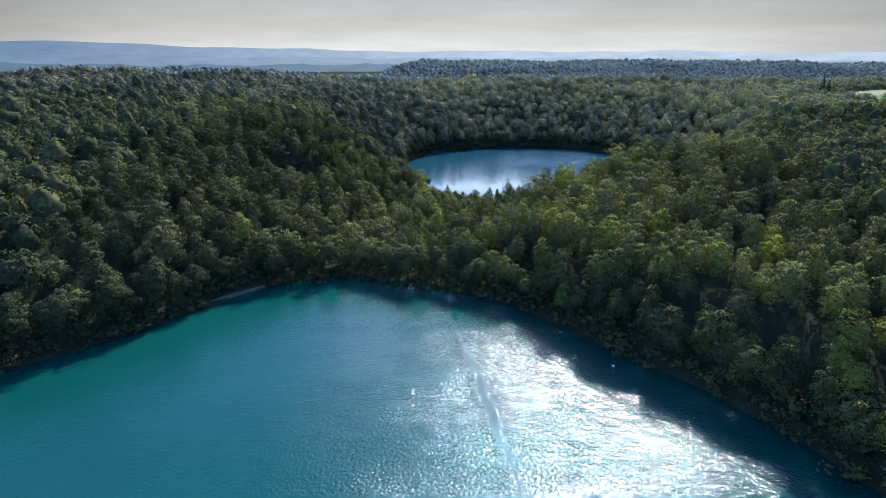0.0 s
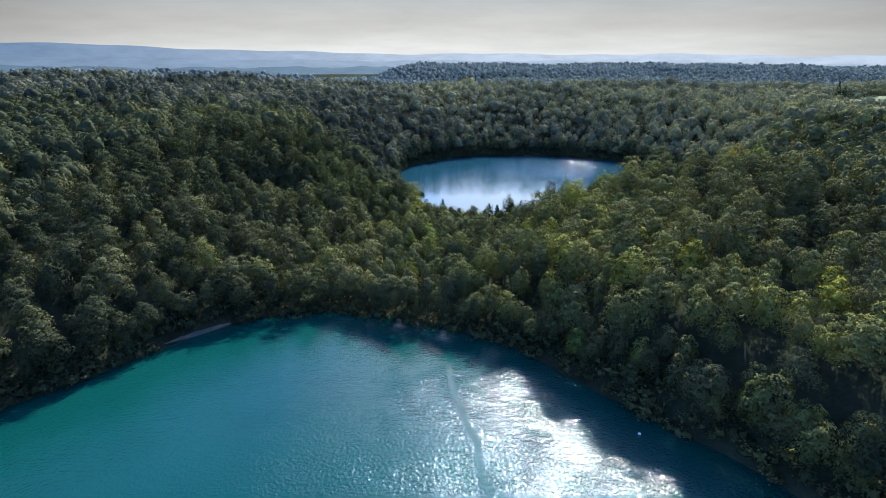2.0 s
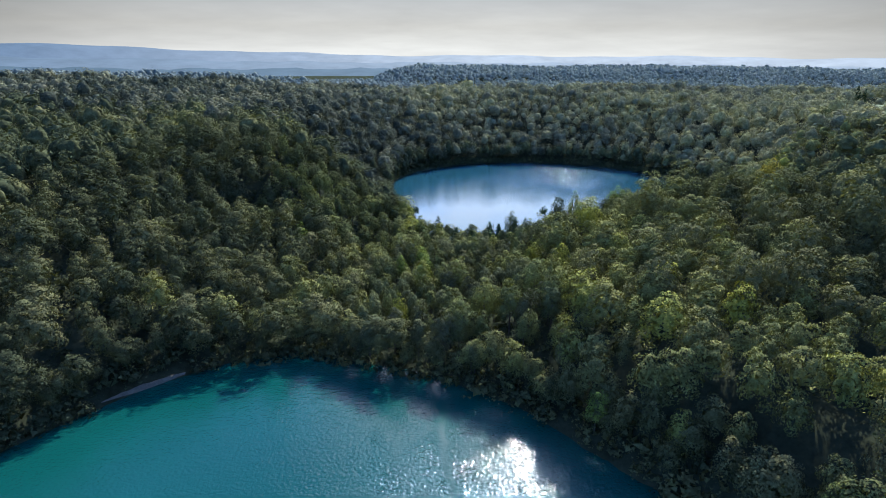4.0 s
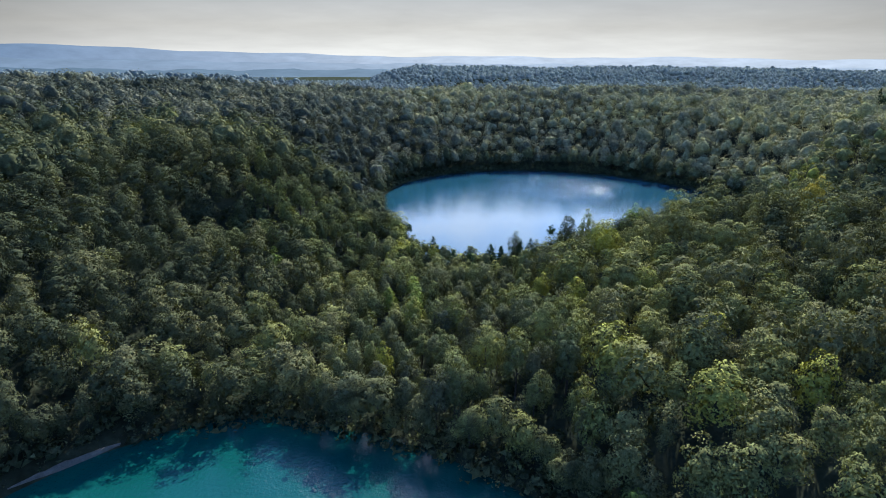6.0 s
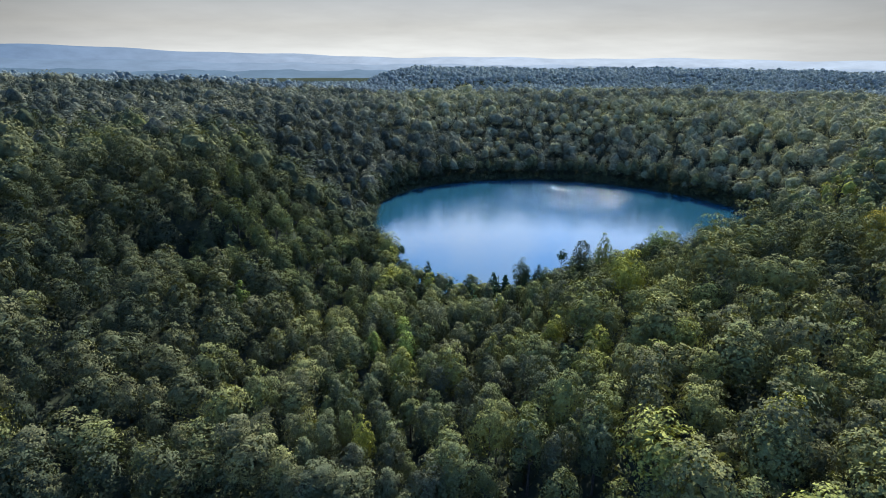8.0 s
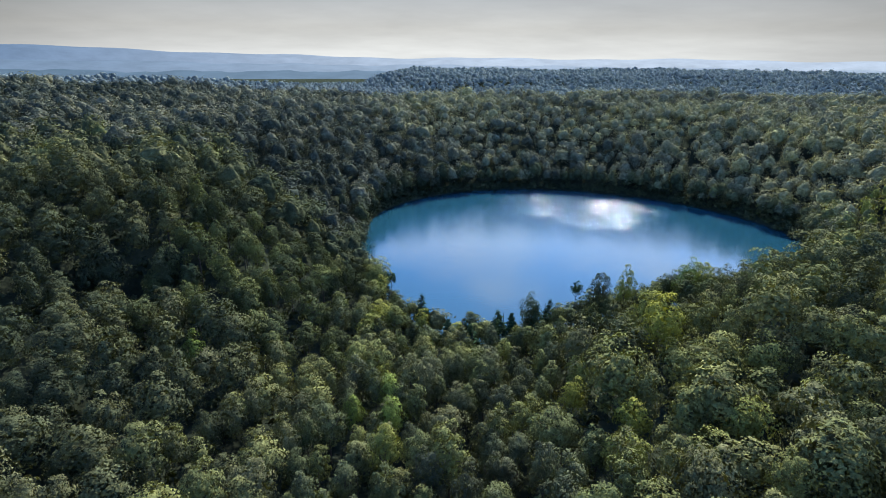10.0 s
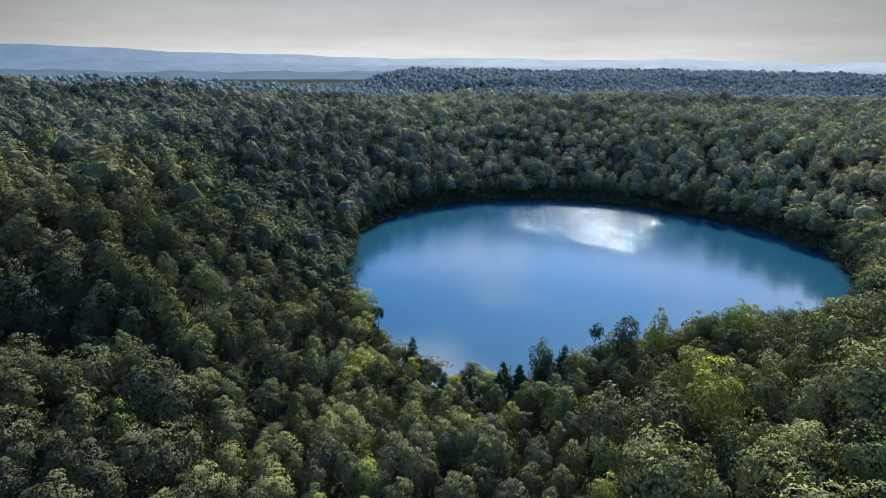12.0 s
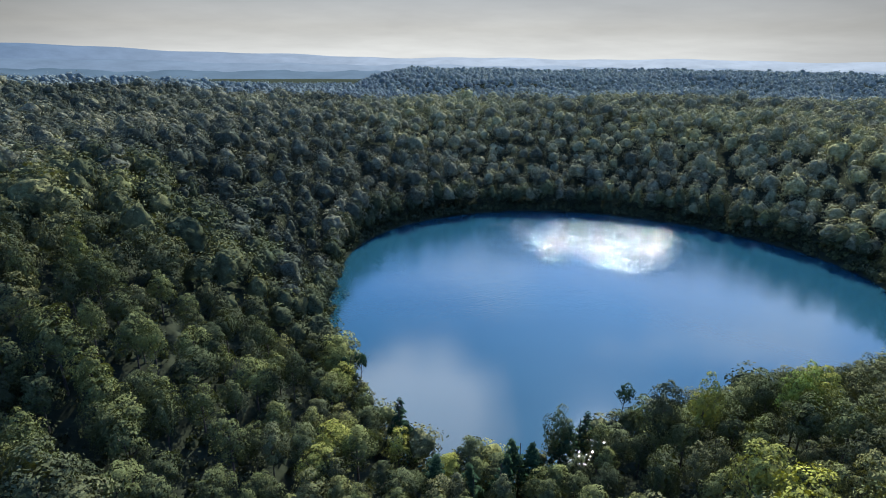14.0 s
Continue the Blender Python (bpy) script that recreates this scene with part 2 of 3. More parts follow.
def off_green(x, y):
    """Metres outside the near lake's shore; negative on the water."""
    d = np.full(np.shape(x), 1e9)
    inside = np.zeros(np.shape(x), bool)
    for p, q in zip(GREEN_LAKE, GREEN_LAKE[1:] + GREEN_LAKE[:1]):
        d = np.minimum(d, to_segment(x, y, p, q)[0])
        cross = (p[1] > y) != (q[1] > y)
        run = (q[0] - p[0]) * (y - p[1]) / ((q[1] - p[1]) or 1e-9) + p[0]
        inside ^= cross & (x < run)
    return np.where(inside, -d, d)


def round_radius(turn):
    def swell(at, width):
        off = (turn - radians(at) + math.pi) % (2 * math.pi) - math.pi
        return np.exp(-(off / radians(width)) ** 2)
    return 121 + 11 * swell(155, 45) - 6 * swell(62, 35) + 8 * swell(-3, 25) + 38 * swell(-120, 17) + 18 * swell(-147, 14) - 7 * swell(-78, 26)


def off_round(x, y):
    dx, dy = x - ROUND_AT[0], y - ROUND_AT[1]
    return np.hypot(dx, dy) - round_radius(np.arctan2(dy, dx))


def waves(x, y, size, seed):
    """Cheap smooth undulation between -1 and 1."""
    v = 0
    for k in range(4):
        a = seed * 1.7 + k * 2.1
        v = v + np.sin((x * math.cos(a) + y * math.sin(a)) / size * (1 + 0.37 * k) + seed * 3.1 + k) / 2.4
    return np.clip(v, -1, 1)


def ground_height(x, y):
    x, y = np.asarray(x, float), np.asarray(y, float)
    d1, d2 = off_green(x, y), off_round(x, y)
    dc, _ = to_segment(x, y, (-35, 235), (25, 385))
    left = x < -35 + (y - 235) * 0.4
    slope = np.where(left, 0.39 + 0.08 * smooth(y, 320, 400), 0.31)
    saddle = 1.5 + slope * np.maximum(0, dc - 31)
    shore1 = 0.8 + (0.57 + 0.1 * smooth(-x, 90, 115) - 0.05 * smooth(x, 10, 40)) * d1
    bank = 0.8 + np.minimum(1.2 * d1, 16 + 0.25 * d1)
    shore1 = shore1 + smooth(x, 38, 62) * (bank - shore1)
    shore2 = 0.8 + (0.66 - 0.24 * smooth(y, 480, 640) - 0.24 * smooth(x, 40, 80) * smooth(-y, -460, -400)) * d2
    dg, u = to_segment(x, y, (-40, 478), (-130, 530))
    beyond = y > 478 - (x + 40) * 0.58
    gully = -5 + 56 * u + np.where(beyond, 0.5, 0.62) * np.maximum(0, dg - 6)
    valley = smooth(y, 980, 1300) * smooth(-x, 115, 185)
    plateau = 43.5 + 3 * waves(x, y, 48, 1) + 4 * waves(x, y, 120, 2) - 7 * smooth(y, 700, 1000) * smooth(x, -150, 0)
    plateau = plateau + 8 * smooth(-x, 180, 320) * smooth(y, 380, 560) + 11 * np.exp(-((x - 515) / 85) ** 2 - ((y - 672) / 90) ** 2)
    mesa = smooth(y, 1120, 1260) * smooth(x - 0.02 * y, -168, -85) * (1 - 0.22 * smooth(x, 190, 260) * smooth(-x, -420, -330)) * (1 - 0.6 * smooth(x, 960, 1030))
    plateau = (plateau + 15 * mesa) * (1 - 0.95 * valley) * (1 - 0.9 * smooth(y, 2150, 2700))
    rear = 1 - 0.6 * smooth(-y, 200, 900)
    k = 3.0
    low = -k * np.log(sum(np.exp(-np.clip(h, -30, 90) / k) for h in (saddle, shore1, shore2, gully, plateau * rear)))
    low = low + 8 * np.exp(-((x - 112) / 36) ** 2 - ((y - 318) / 34) ** 2) + 6 * np.exp(-((x + 80) / 26) ** 2 - ((y - 370) / 20) ** 2) - 4 * np.exp(-((x + 42) / 16) ** 2 - ((y - 398) / 16) ** 2) - 15 * np.exp(-((x + 92) / 19) ** 2 - ((y - 345) / 16) ** 2) - 8 * np.exp(-((x - 225) / 55) ** 2 - ((y - 350) / 60) ** 2) - 12 * np.exp(-((x - 395) / 65) ** 2 - ((y - 535) / 60) ** 2)
    return np.maximum(low, -9)


def mesh_from(name, verts, tris, mat, normals=None, tint=None):
    me = bpy.data.meshes.new(name)
    n, k = len(verts), len(tris)
    me.vertices.add(n)
    me.vertices.foreach_set("co", np.ascontiguousarray(verts, np.float32).ravel())
    me.loops.add(k * 3)
    me.loops.foreach_set("vertex_index", np.ascontiguousarray(tris, np.int32).ravel())
    me.polygons.add(k)
    me.polygons.foreach_set("loop_start", np.arange(0, k * 3, 3, dtype=np.int32))
    me.polygons.foreach_set("use_smooth", np.ones(k, bool))
    if tint is not None:
        me.attributes.new("tint", "FLOAT", "POINT").data.foreach_set("value", np.ascontiguousarray(tint, np.float32))
    if normals is not None:
        me.attributes.new("custom_normal", "FLOAT_VECTOR", "POINT").data.foreach_set("vector", np.ascontiguousarray(normals, np.float32).ravel())
    me.materials.append(mat)
    me.update()
    return me


def sheet(xs, ys, height):
    """A grid of triangles over the lines xs and ys."""
    gx, gy = np.meshgrid(xs, ys)
    verts = np.stack([gx.ravel(), gy.ravel(), height(gx, gy).ravel()], 1)
    w = len(xs)
    i = (np.arange(len(ys) - 1)[:, None] * w + np.arange(w - 1)[None]).ravel()
    tris = np.concatenate([np.stack([i, i + 1, i + w + 1], 1), np.stack([i, i + w + 1, i + w], 1)])
    return verts, tris


def spread(limit, step, grow, start=0.0):
    out = [start]
    while out[-1] < limit:
        out.append(out[-1] + step)
        if out[-1] - start > 420:
            step *= grow
    return out


xs = spread(4900, 8, 1.08)
ys = [120 + v for v in spread(4700, 8, 1.07)]
back = [120 - v for v in spread(5000, 8, 1.12)[1:]]
xs = np.array([-v for v in xs[:0:-1]] + xs)
ys = np.array(back[::-1] + ys)
ground = new("ground", mesh_from("ground", *sheet(xs, ys, ground_height), floor_mat))
tagged(ground, "shaded leaf-littered woodland soil on rolling slopes", "ground", kind="structure")


def lake(name, outline, mat, label):
    """A water sheet with a bed-side skirt below it."""
    bm = bmesh.new()
    top = [bm.verts.new((x, y, 0)) for x, y in outline]
    bm.faces.new(top)
    bmesh.ops.triangulate(bm, faces=bm.faces[:])
    me = bpy.data.meshes.new(name)
    bm.to_mesh(me)
    bm.free()
    me.materials.append(mat)
    return tagged(new(name, me), label, "lake", kind="structure")


def grown(poly, by):
    cx, cy = -40, -20
    return [(x + (x - cx) / math.hypot(x - cx, y - cy) * by, y + (y - cy) / math.hypot(x - cx, y - cy) * by) for x, y in poly]


lake("water", grown(GREEN_LAKE, 3), green_water, "turquoise lake water glittering in the sun")
ring = []
for i in range(96):
    a = i / 96 * 2 * math.pi
    r = float(round_radius(a)) + 3
    ring.append((ROUND_AT[0] + r * math.cos(a), ROUND_AT[1] + r * math.sin(a)))
lake("water_far", ring, round_water, "calm round lake reflecting blue sky and cloud")


# ---- far hills ----
def far_hills(name, radius, depth, top, mat, label):
    """A long ridge on an arc round the place: rising front, rounded crest."""
    az = np.radians(np.linspace(-56, 56, 150))
    v = np.linspace(0, 1, 7)
    A, V = np.meshgrid(az, v)
    r = radius + depth * V
    z = top(np.degrees(A)) * np.sin(V * math.pi * 0.5) ** 0.8 - 30 * (1 - V)
    verts = np.stack([(5 + r * np.sin(A)).ravel(), (120 + r * np.cos(A)).ravel(), z.ravel()], 1)
    w = len(az)
    i = (np.arange(len(v) - 1)[:, None] * w + np.arange(w - 1)[None]).ravel()
    tris = np.concatenate([np.stack([i, i + 1, i + w + 1], 1), np.stack([i, i + w + 1, i + w], 1)])
    return tagged(new(name, mesh_from(name, verts, tris, mat)), label, "hills", kind="structure")


def crest_far(d):
    return 97 + 72 * smooth(-d, 2, 45) - 6 * smooth(d, 20, 40) + 5 * np.sin(d * 0.35) + 3 * np.sin(d * 0.9 + 1)


def crest_mid(d):
    return 54 + 30 * smooth(-d, 8, 42) - 8 * smooth(d, 5, 40) + 4 * np.sin(d * 0.5 + 2) + 3 * np.sin(d * 1.3)


def crest_near(d):
    return 30 + 17 * smooth(-d, 26, 38) + 4 * np.sin(d * 0.8 + 1) + 2 * np.sin(d * 2.1) + 1.5 * np.sin(d * 5.3)


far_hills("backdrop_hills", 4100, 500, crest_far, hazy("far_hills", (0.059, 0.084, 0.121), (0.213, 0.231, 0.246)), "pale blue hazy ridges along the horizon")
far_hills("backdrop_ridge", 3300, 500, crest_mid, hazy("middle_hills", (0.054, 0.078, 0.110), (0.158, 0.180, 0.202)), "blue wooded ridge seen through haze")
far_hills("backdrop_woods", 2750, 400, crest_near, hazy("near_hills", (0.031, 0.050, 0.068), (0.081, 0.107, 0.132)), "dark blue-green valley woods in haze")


# ---- trees ----
def crown_arrays(rng, puffs, per, leaf, radius=4.7, middle=11.2, tall=6.8, pointed=0.0, plump=1.0, messy=0.10, inner=40, core=None, snug=0.8):
    """Vertices, triangles and normals of a crown: boughs of leaves heaped round a dense dark middle, each leaf shaded as part of its bough."""
    lean = rng.normal(0, 0.5, 2)
    sway = rng.uniform(0, 6.283, 3)

    def skin(up, a):
        """The crown's outline at a height share and a bearing: broad-topped, with steep sides."""
        side = (1 - abs(up) ** (2.5 - 1.0 * pointed)) ** 0.55 if abs(up) < 1 else 0.0
        wide = 1 + 0.15 * math.sin(2 * a + sway[0]) + 0.12 * math.sin(3 * a + 3 * up + sway[1])
        taper = 1 - pointed * (0.2 + 0.6 * up) if up > -0.4 else 1.0
        return np.array([side * math.cos(a) * radius * wide * taper + lean[0] * (up + 1), side * math.sin(a) * radius * wide * taper + lean[1] * (up + 1),
                         up * tall * (1 + 0.18 * pointed + 0.09 * math.sin(a + sway[2]))])

    top = np.array([0, 0, middle])
    C, R = [], []
    for i in range(puffs):
        up = 1 - 1.6 * ((i + rng.uniform(0, 1)) / puffs) ** 0.92
        a = i * 2.39996 + rng.uniform(-0.5, 0.5)
        C.append(skin(up, a) * rng.uniform(0.68, 0.95) + top)
        R.append(plump * radius * rng.uniform(0.24, 0.46) * (1 - 0.35 * pointed * max(0, up)) * (24 / puffs) ** 0.42)
    C, R = np.repeat(np.array(C), per, 0), np.repeat(np.array(R), per)[:, None]
    D = rng.normal(0, 1, C.shape) + [0, 0, 0.55] + 0.45 * (C - top) / np.array([radius, radius, tall])
    D /= np.linalg.norm(D, axis=1)[:, None]
    P = C + D * R * rng.uniform(0.78, 1.1, R.shape) * np.array([1.1, 1.1, 0.9])
    out = (P - top) / np.array([radius, radius, tall])
    N = 0.45 * D + 1.05 * out + rng.normal(0, messy, D.shape)
    N /= np.linalg.norm(N, axis=1)[:, None]
    G = N + rng.normal(0, 0.32, D.shape)
    G /= np.linalg.norm(G, axis=1)[:, None]
    s = leaf * rng.uniform(0.6, 1.4, R.shape)
    if inner:
        up, a = rng.uniform(-0.55, 0.85, inner), rng.uniform(0, 6.283, inner)
        Q = np.array([skin(u, b) for u, b in zip(up, a)])
        O = Q / np.linalg.norm(Q, axis=1)[:, None]
        P, N = np.concatenate([P, Q * rng.uniform(0.42, 0.66, (inner, 1)) + top]), np.concatenate([N, O])
        G = np.concatenate([G, O + rng.normal(0, 0.3, O.shape)])
        s = np.concatenate([s, radius * rng.uniform(0.22, 0.30, (inner, 1)) * (34 / inner) ** 0.5])
    G /= np.linalg.norm(G, axis=1)[:, None]
    T = np.cross(G, rng.normal(0, 1, N.shape))
    T /= np.linalg.norm(T, axis=1)[:, None]
    B = np.cross(G, T)
    v = np.stack([P + T * s, P - T * s * 0.5 + B * s * 0.8, P - T * s * 0.5 - B * s * 0.8], 1).reshape(-1, 3)
    f, N = np.arange(len(v)).reshape(-1, 3), np.repeat(N, 3, 0)
    if core:
        q, g, o = core_arrays(rng, *core, radius * snug, middle, tall * snug)
        v, f, N = np.concatenate([v, q]), np.concatenate([f, g + len(v)]), np.concatenate([N, o])
    return v, f, N


def core_arrays(rng, turns, rings, radius=5.4, middle=11.4, tall=6.6, puffs=15):
    """Vertices, triangles and normals of the close-packed inside of a crown, as one lumpy surface."""
    size = np.array([radius, radius, tall])
    i = np.arange(puffs)
    up = 1 - 1.5 * (i + rng.uniform(0, 1, puffs)) / puffs
    a = i * 2.39996 + rng.uniform(-0.4, 0.4, puffs)
    side = np.sqrt(1 - np.minimum(up ** 2, 1))
    C = np.stack([side * np.cos(a), side * np.sin(a), up], 1) * rng.uniform(0.5, 0.78, (puffs, 1))
    R = rng.uniform(0.26, 0.46, puffs)

    def skin(D):
        """How far the outermost bough reaches along each direction."""
        along = D @ C.T
        gap = R ** 2 - (C ** 2).sum(1) + along ** 2
        reach = np.where(gap > 0, along + np.sqrt(np.maximum(gap, 0)), 0)
        return np.maximum(reach.max(1), 0.58)

    v = (np.arange(rings) + 0.6) / rings
    A, V = np.meshgrid(np.arange(turns) / turns * 6.283, v)
    A = A + (np.arange(rings) % 2)[:, None] * 3.1416 / turns
    D = np.stack([np.sin(V * 2.2) * np.cos(A), np.sin(V * 2.2) * np.sin(A), np.cos(V * 2.2)], 2).reshape(-1, 3)
    D = np.concatenate([D, [[0, 0, 1]]])
    P = D * skin(D)[:, None] * size
    k, w, top = np.arange(turns), turns, len(D) - 1
    F = [np.stack([np.full(turns, top), k, (k + 1) % w], 1)]
    for r in range(rings - 1):
        p, q = r * w + k, r * w + (k + 1) % w
        F += [np.stack([p, p + w, q + w], 1), np.stack([p, q + w, q], 1)]
    F = np.concatenate(F)
    face = np.cross(P[F[:, 1]] - P[F[:, 0]], P[F[:, 2]] - P[F[:, 0]])
    N = np.zeros(P.shape)
    for j in range(3):
        np.add.at(N, F[:, j], face)
    N /= np.linalg.norm(N, axis=1)[:, None]
    return P + [0, 0, middle], F, N


def trunk_mesh(name, height, girth, limbs, rng):
    """A tapered trunk with limbs reaching into the crown."""
    V, F = [], []

    def limb(p, q, r0, r1, sides=7):
        p, q = Vector(p), Vector(q)
        turn = (q - p).to_track_quat("Z", "Y").to_matrix()
        n = len(V)
        for at, r in ((p, r0), (p.lerp(q, 0.5) + Vector((rng.uniform(-.2, .2), rng.uniform(-.2, .2), 0)), (r0 + r1) / 2), (q, r1)):
            for k in range(sides):
                a = k / sides * 2 * math.pi
                V.append(at + turn @ Vector((r * math.cos(a), r * math.sin(a), 0)))
        for ringno in range(2):
            for k in range(sides):
                i, j = n + ringno * sides + k, n + ringno * sides + (k + 1) % sides
                F.append((i, j, j + sides)), F.append((i, j + sides, i + sides))

    limb((0, 0, -1.5), (0, 0, height), girth, girth * 0.3)
    for k in range(limbs):
        a = k * 2.4 + rng.uniform(-0.3, 0.3)
        z = height * rng.uniform(0.45, 0.85)
        limb((0, 0, z), (math.cos(a) * 3.2, math.sin(a) * 3.2, z + rng.uniform(1.5, 3.5)), girth * 0.4, girth * 0.12, 5)
    return mesh_from(name, np.array([v[:] for v in V]), np.array(F), bark)


def part(name, me, parent, label=""):
    ob = new(name, me)
    ob.parent = parent
    return tagged(ob, label)


SADDLE_STEP, SLOPE_STEP, FAR_STEP = 7.9, 8.8, 9.6


def scatter(rng, step, x0, x1, y0, y1):
    """Places for trees: a jittered grid over the slopes, clear of the water."""
    gx, gy = np.meshgrid(np.arange(x0, x1, step), np.arange(y0, y1, step * 0.88))
    gx = gx + (np.arange(len(gy)) % 2)[:, None] * step / 2
    x = (gx + rng.uniform(-0.36, 0.36, gx.shape) * step).ravel()
    y = (gy + rng.uniform(-0.36, 0.36, gx.shape) * step).ravel()
    ok = (np.abs(x - 5) < 0.81 * y + 22) & (off_green(x, y) > 1.2) & (off_round(x, y) > 1.2)
    return x[ok], y[ok]


def thinned(rng, x, y, share):
    keep = rng.uniform(0, 1, len(x)) > share
    return x[keep], y[keep]


FIELDS = [((507, 660), 84, 100), ((-207, 690), 9, 55)]     # open grass: middle, half-length, half-width


def in_field(x, y):
    ok = np.zeros(np.shape(x), bool)
    for (cx, cy), a, b in FIELDS:
        ok |= ((x - cx) / a) ** 2 + ((y - cy) / b) ** 2 < 1
    return ok


for (cx, cy), a, b in FIELDS:
    v, f = sheet(np.linspace(cx - a * 1.1, cx + a * 1.1, 16), np.linspace(cy - b * 1.1, cy + b * 1.1, 16), lambda x, y: ground_height(x, y) + 0.25)
    tagged(new("meadow", mesh_from("meadow", v, f, grass)), "open mown grass clearing among the woods", "grass", kind="structure")

rng = np.random.default_rng(7)
CONIFERS = [(27, 345, 15), (21, 344, 13), (32, 351, 16), (35.5, 353, 15), (43, 358, 16), (48.5, 362, 16), (3, 369, 15), (7, 364, 12), (-13, 392, 14), (12, 350, 14),
            (432, 655, 21), (436, 668, 23), (426, 648, 20)]


def clear_of_conifers(x, y):
    ok = np.ones(len(x), bool)
    for cx, cy, _ in CONIFERS + [(143.7, 304.7, 0), (141.5, 298, 0), (139.3, 291, 0)]:
        ok &= np.hypot(x - cx, y - cy) > 4.5
    return ok


def in_saddle(x, y):
    return to_segment(x, y, (-30, 240), (22, 382))[0] < 46


ax, ay = scatter(rng, SADDLE_STEP, -100, 100, 190, 430)
bx, by = scatter(rng, SLOPE_STEP, -420, 420, 110, 470)
cx, cy = thinned(rng, *scatter(rng, FAR_STEP, -760, 760, 470, 880), 0.03)
ak, bk = in_saddle(ax, ay) & clear_of_conifers(ax, ay), ~in_saddle(bx, by) & clear_of_conifers(bx, by)
px, py = np.concatenate([ax[ak], bx[bk], cx]), np.concatenate([ay[ak], by[bk], cy])
# the stretch of trees that are things of their own
near = ((py > 328) & (py < 396) & (px > -90) & (px < 108)) | ((py > 222) & (py <= 328) & (px > -24) & (px < 46))
about = (py > 105) & (py < 405) & (np.abs(px) < 150) & ~near


def tree_scale(x, y):
    """Younger, lower trees in the damp saddle by the outlet and along the waterline."""
    young = 0.30 * np.exp(-(((x - 18) / 55) ** 2 + ((y - 375) / 45) ** 2))
    low_bank = 0.36 * np.exp(-np.maximum(off_round(x, y), 0) / 14) * smooth(x, 50, 80) * smooth(-y, -430, -400)
    knoll = 0.14 * np.exp(-((x - 108) / 32) ** 2 - ((y - 332) / 24) ** 2)
    return 1 - young - low_bank - knoll - 0.14 * np.exp(-np.minimum(off_green(x, y), off_round(x, y)) / 5)


def joined(name, variants, x, y, rng, label, mat, size=1.0, shade=0.0, spread_of=0.28):
    """Many trees as one object."""
    x, y = x[~in_field(x, y)], y[~in_field(x, y)]
    z = ground_height(x, y)
    pick = rng.integers(0, len(variants), len(x))
    V, F, S, T, n = [], [], [], [], 0
    for k, (v, f, s) in enumerate(variants):
        m = pick == k
        c = m.sum()
        a = rng.uniform(0, 6.283, c)
        g = np.clip(rng.lognormal(0, spread_of, c), 0.55, 1.7) * size * np.where(in_saddle(x[m], y[m]), 0.88, 1.0)
        h = (0.55 + 0.45 * g / size) * rng.uniform(0.76, 1.18, c) * tree_scale(x[m], y[m])
        ca, sa = np.cos(a)[:, None], np.sin(a)[:, None]
        q = np.empty((c, len(v), 3))
        q[:, :, 0] = (v[:, 0] * ca - v[:, 1] * sa) * g[:, None] + x[m][:, None]
        q[:, :, 1] = (v[:, 0] * sa + v[:, 1] * ca) * g[:, None] + y[m][:, None]
        q[:, :, 2] = v[:, 2] * h[:, None] + z[m][:, None]
        V.append(q.reshape(-1, 3))
        F.append((f[None] + (n + np.arange(c) * len(v))[:, None, None]).reshape(-1, 3))
        o = np.empty((c, len(v), 3))
        o[:, :, 0] = s[:, 0] * ca - s[:, 1] * sa
        o[:, :, 1] = s[:, 0] * sa + s[:, 1] * ca
        o[:, :, 2] = s[:, 2]
        S.append(o.reshape(-1, 3))
        # leaf tone, with brighter and dimmer slopes painted in by place as light
        tone_and_light = 0.20 + 0.16 * waves(x[m], y[m], 60, 5) + 0.37 * smooth(x[m], -90, 40) + 0.14 * smooth(-y[m], -325, -260) * smooth(x[m], -15, 40) * (1 - 0.7 * smooth(x[m], 90, 150)) - 0.22 * smooth(x[m], 90, 150) * smooth(-y[m], -420, -400) - 0.22 * smooth(-x[m], 60, 140) * smooth(-y[m], -420, -330) - 0.28 * smooth(y[m], 315, 340) * smooth(-y[m], -420, -400) * smooth(x[m], 10, 50) - 0.2 * smooth(-off_round(x[m], y[m]), -75, -25) * np.maximum(smooth(-x[m], -15, 25), smooth(y[m], 540, 600)) + 0.2 * in_saddle(x[m], y[m])
        tone_and_light = tone_and_light - 0.45 * np.exp(-(to_segment(x[m], y[m], (-25, 452), (-150, 512))[0] / 26) ** 2) - 0.22 * smooth(-x[m], 130, 240) * smooth(y[m], 420, 520) * smooth(-y[m], -900, -750)
        T.append(np.repeat(np.clip(tone_and_light - shade + rng.normal(0, 0.17, c), 0, 1), len(v)))
        n += c * len(v)
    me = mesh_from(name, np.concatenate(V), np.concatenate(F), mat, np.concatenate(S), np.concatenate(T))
    return tagged(new(name, me), label, "woodland", kind="stuff")


close_kinds = [crown_arrays(rng, 19, 84, 0.285, tall=rng.uniform(5.8, 7.6), pointed=rng.uniform(0.1, 0.6), inner=90) for _ in range(12)]
mid_kinds = [crown_arrays(rng, 16, 24, 0.44, tall=rng.uniform(5.4, 7.0), pointed=rng.uniform(0.0, 0.4), inner=0, core=(12, 5), snug=0.76) for _ in range(12)]
far_kinds = [crown_arrays(rng, 12, 14, 0.5, radius=4.6, middle=12.6, tall=rng.uniform(4.4, 5.6), inner=0, core=(9, 4)) for _ in range(12)]
rim_kinds = [crown_arrays(rng, 5, 3, 0.7, radius=4.8, middle=12.8, tall=4.6, inner=0, core=(7, 3), snug=0.9) for _ in range(8)]
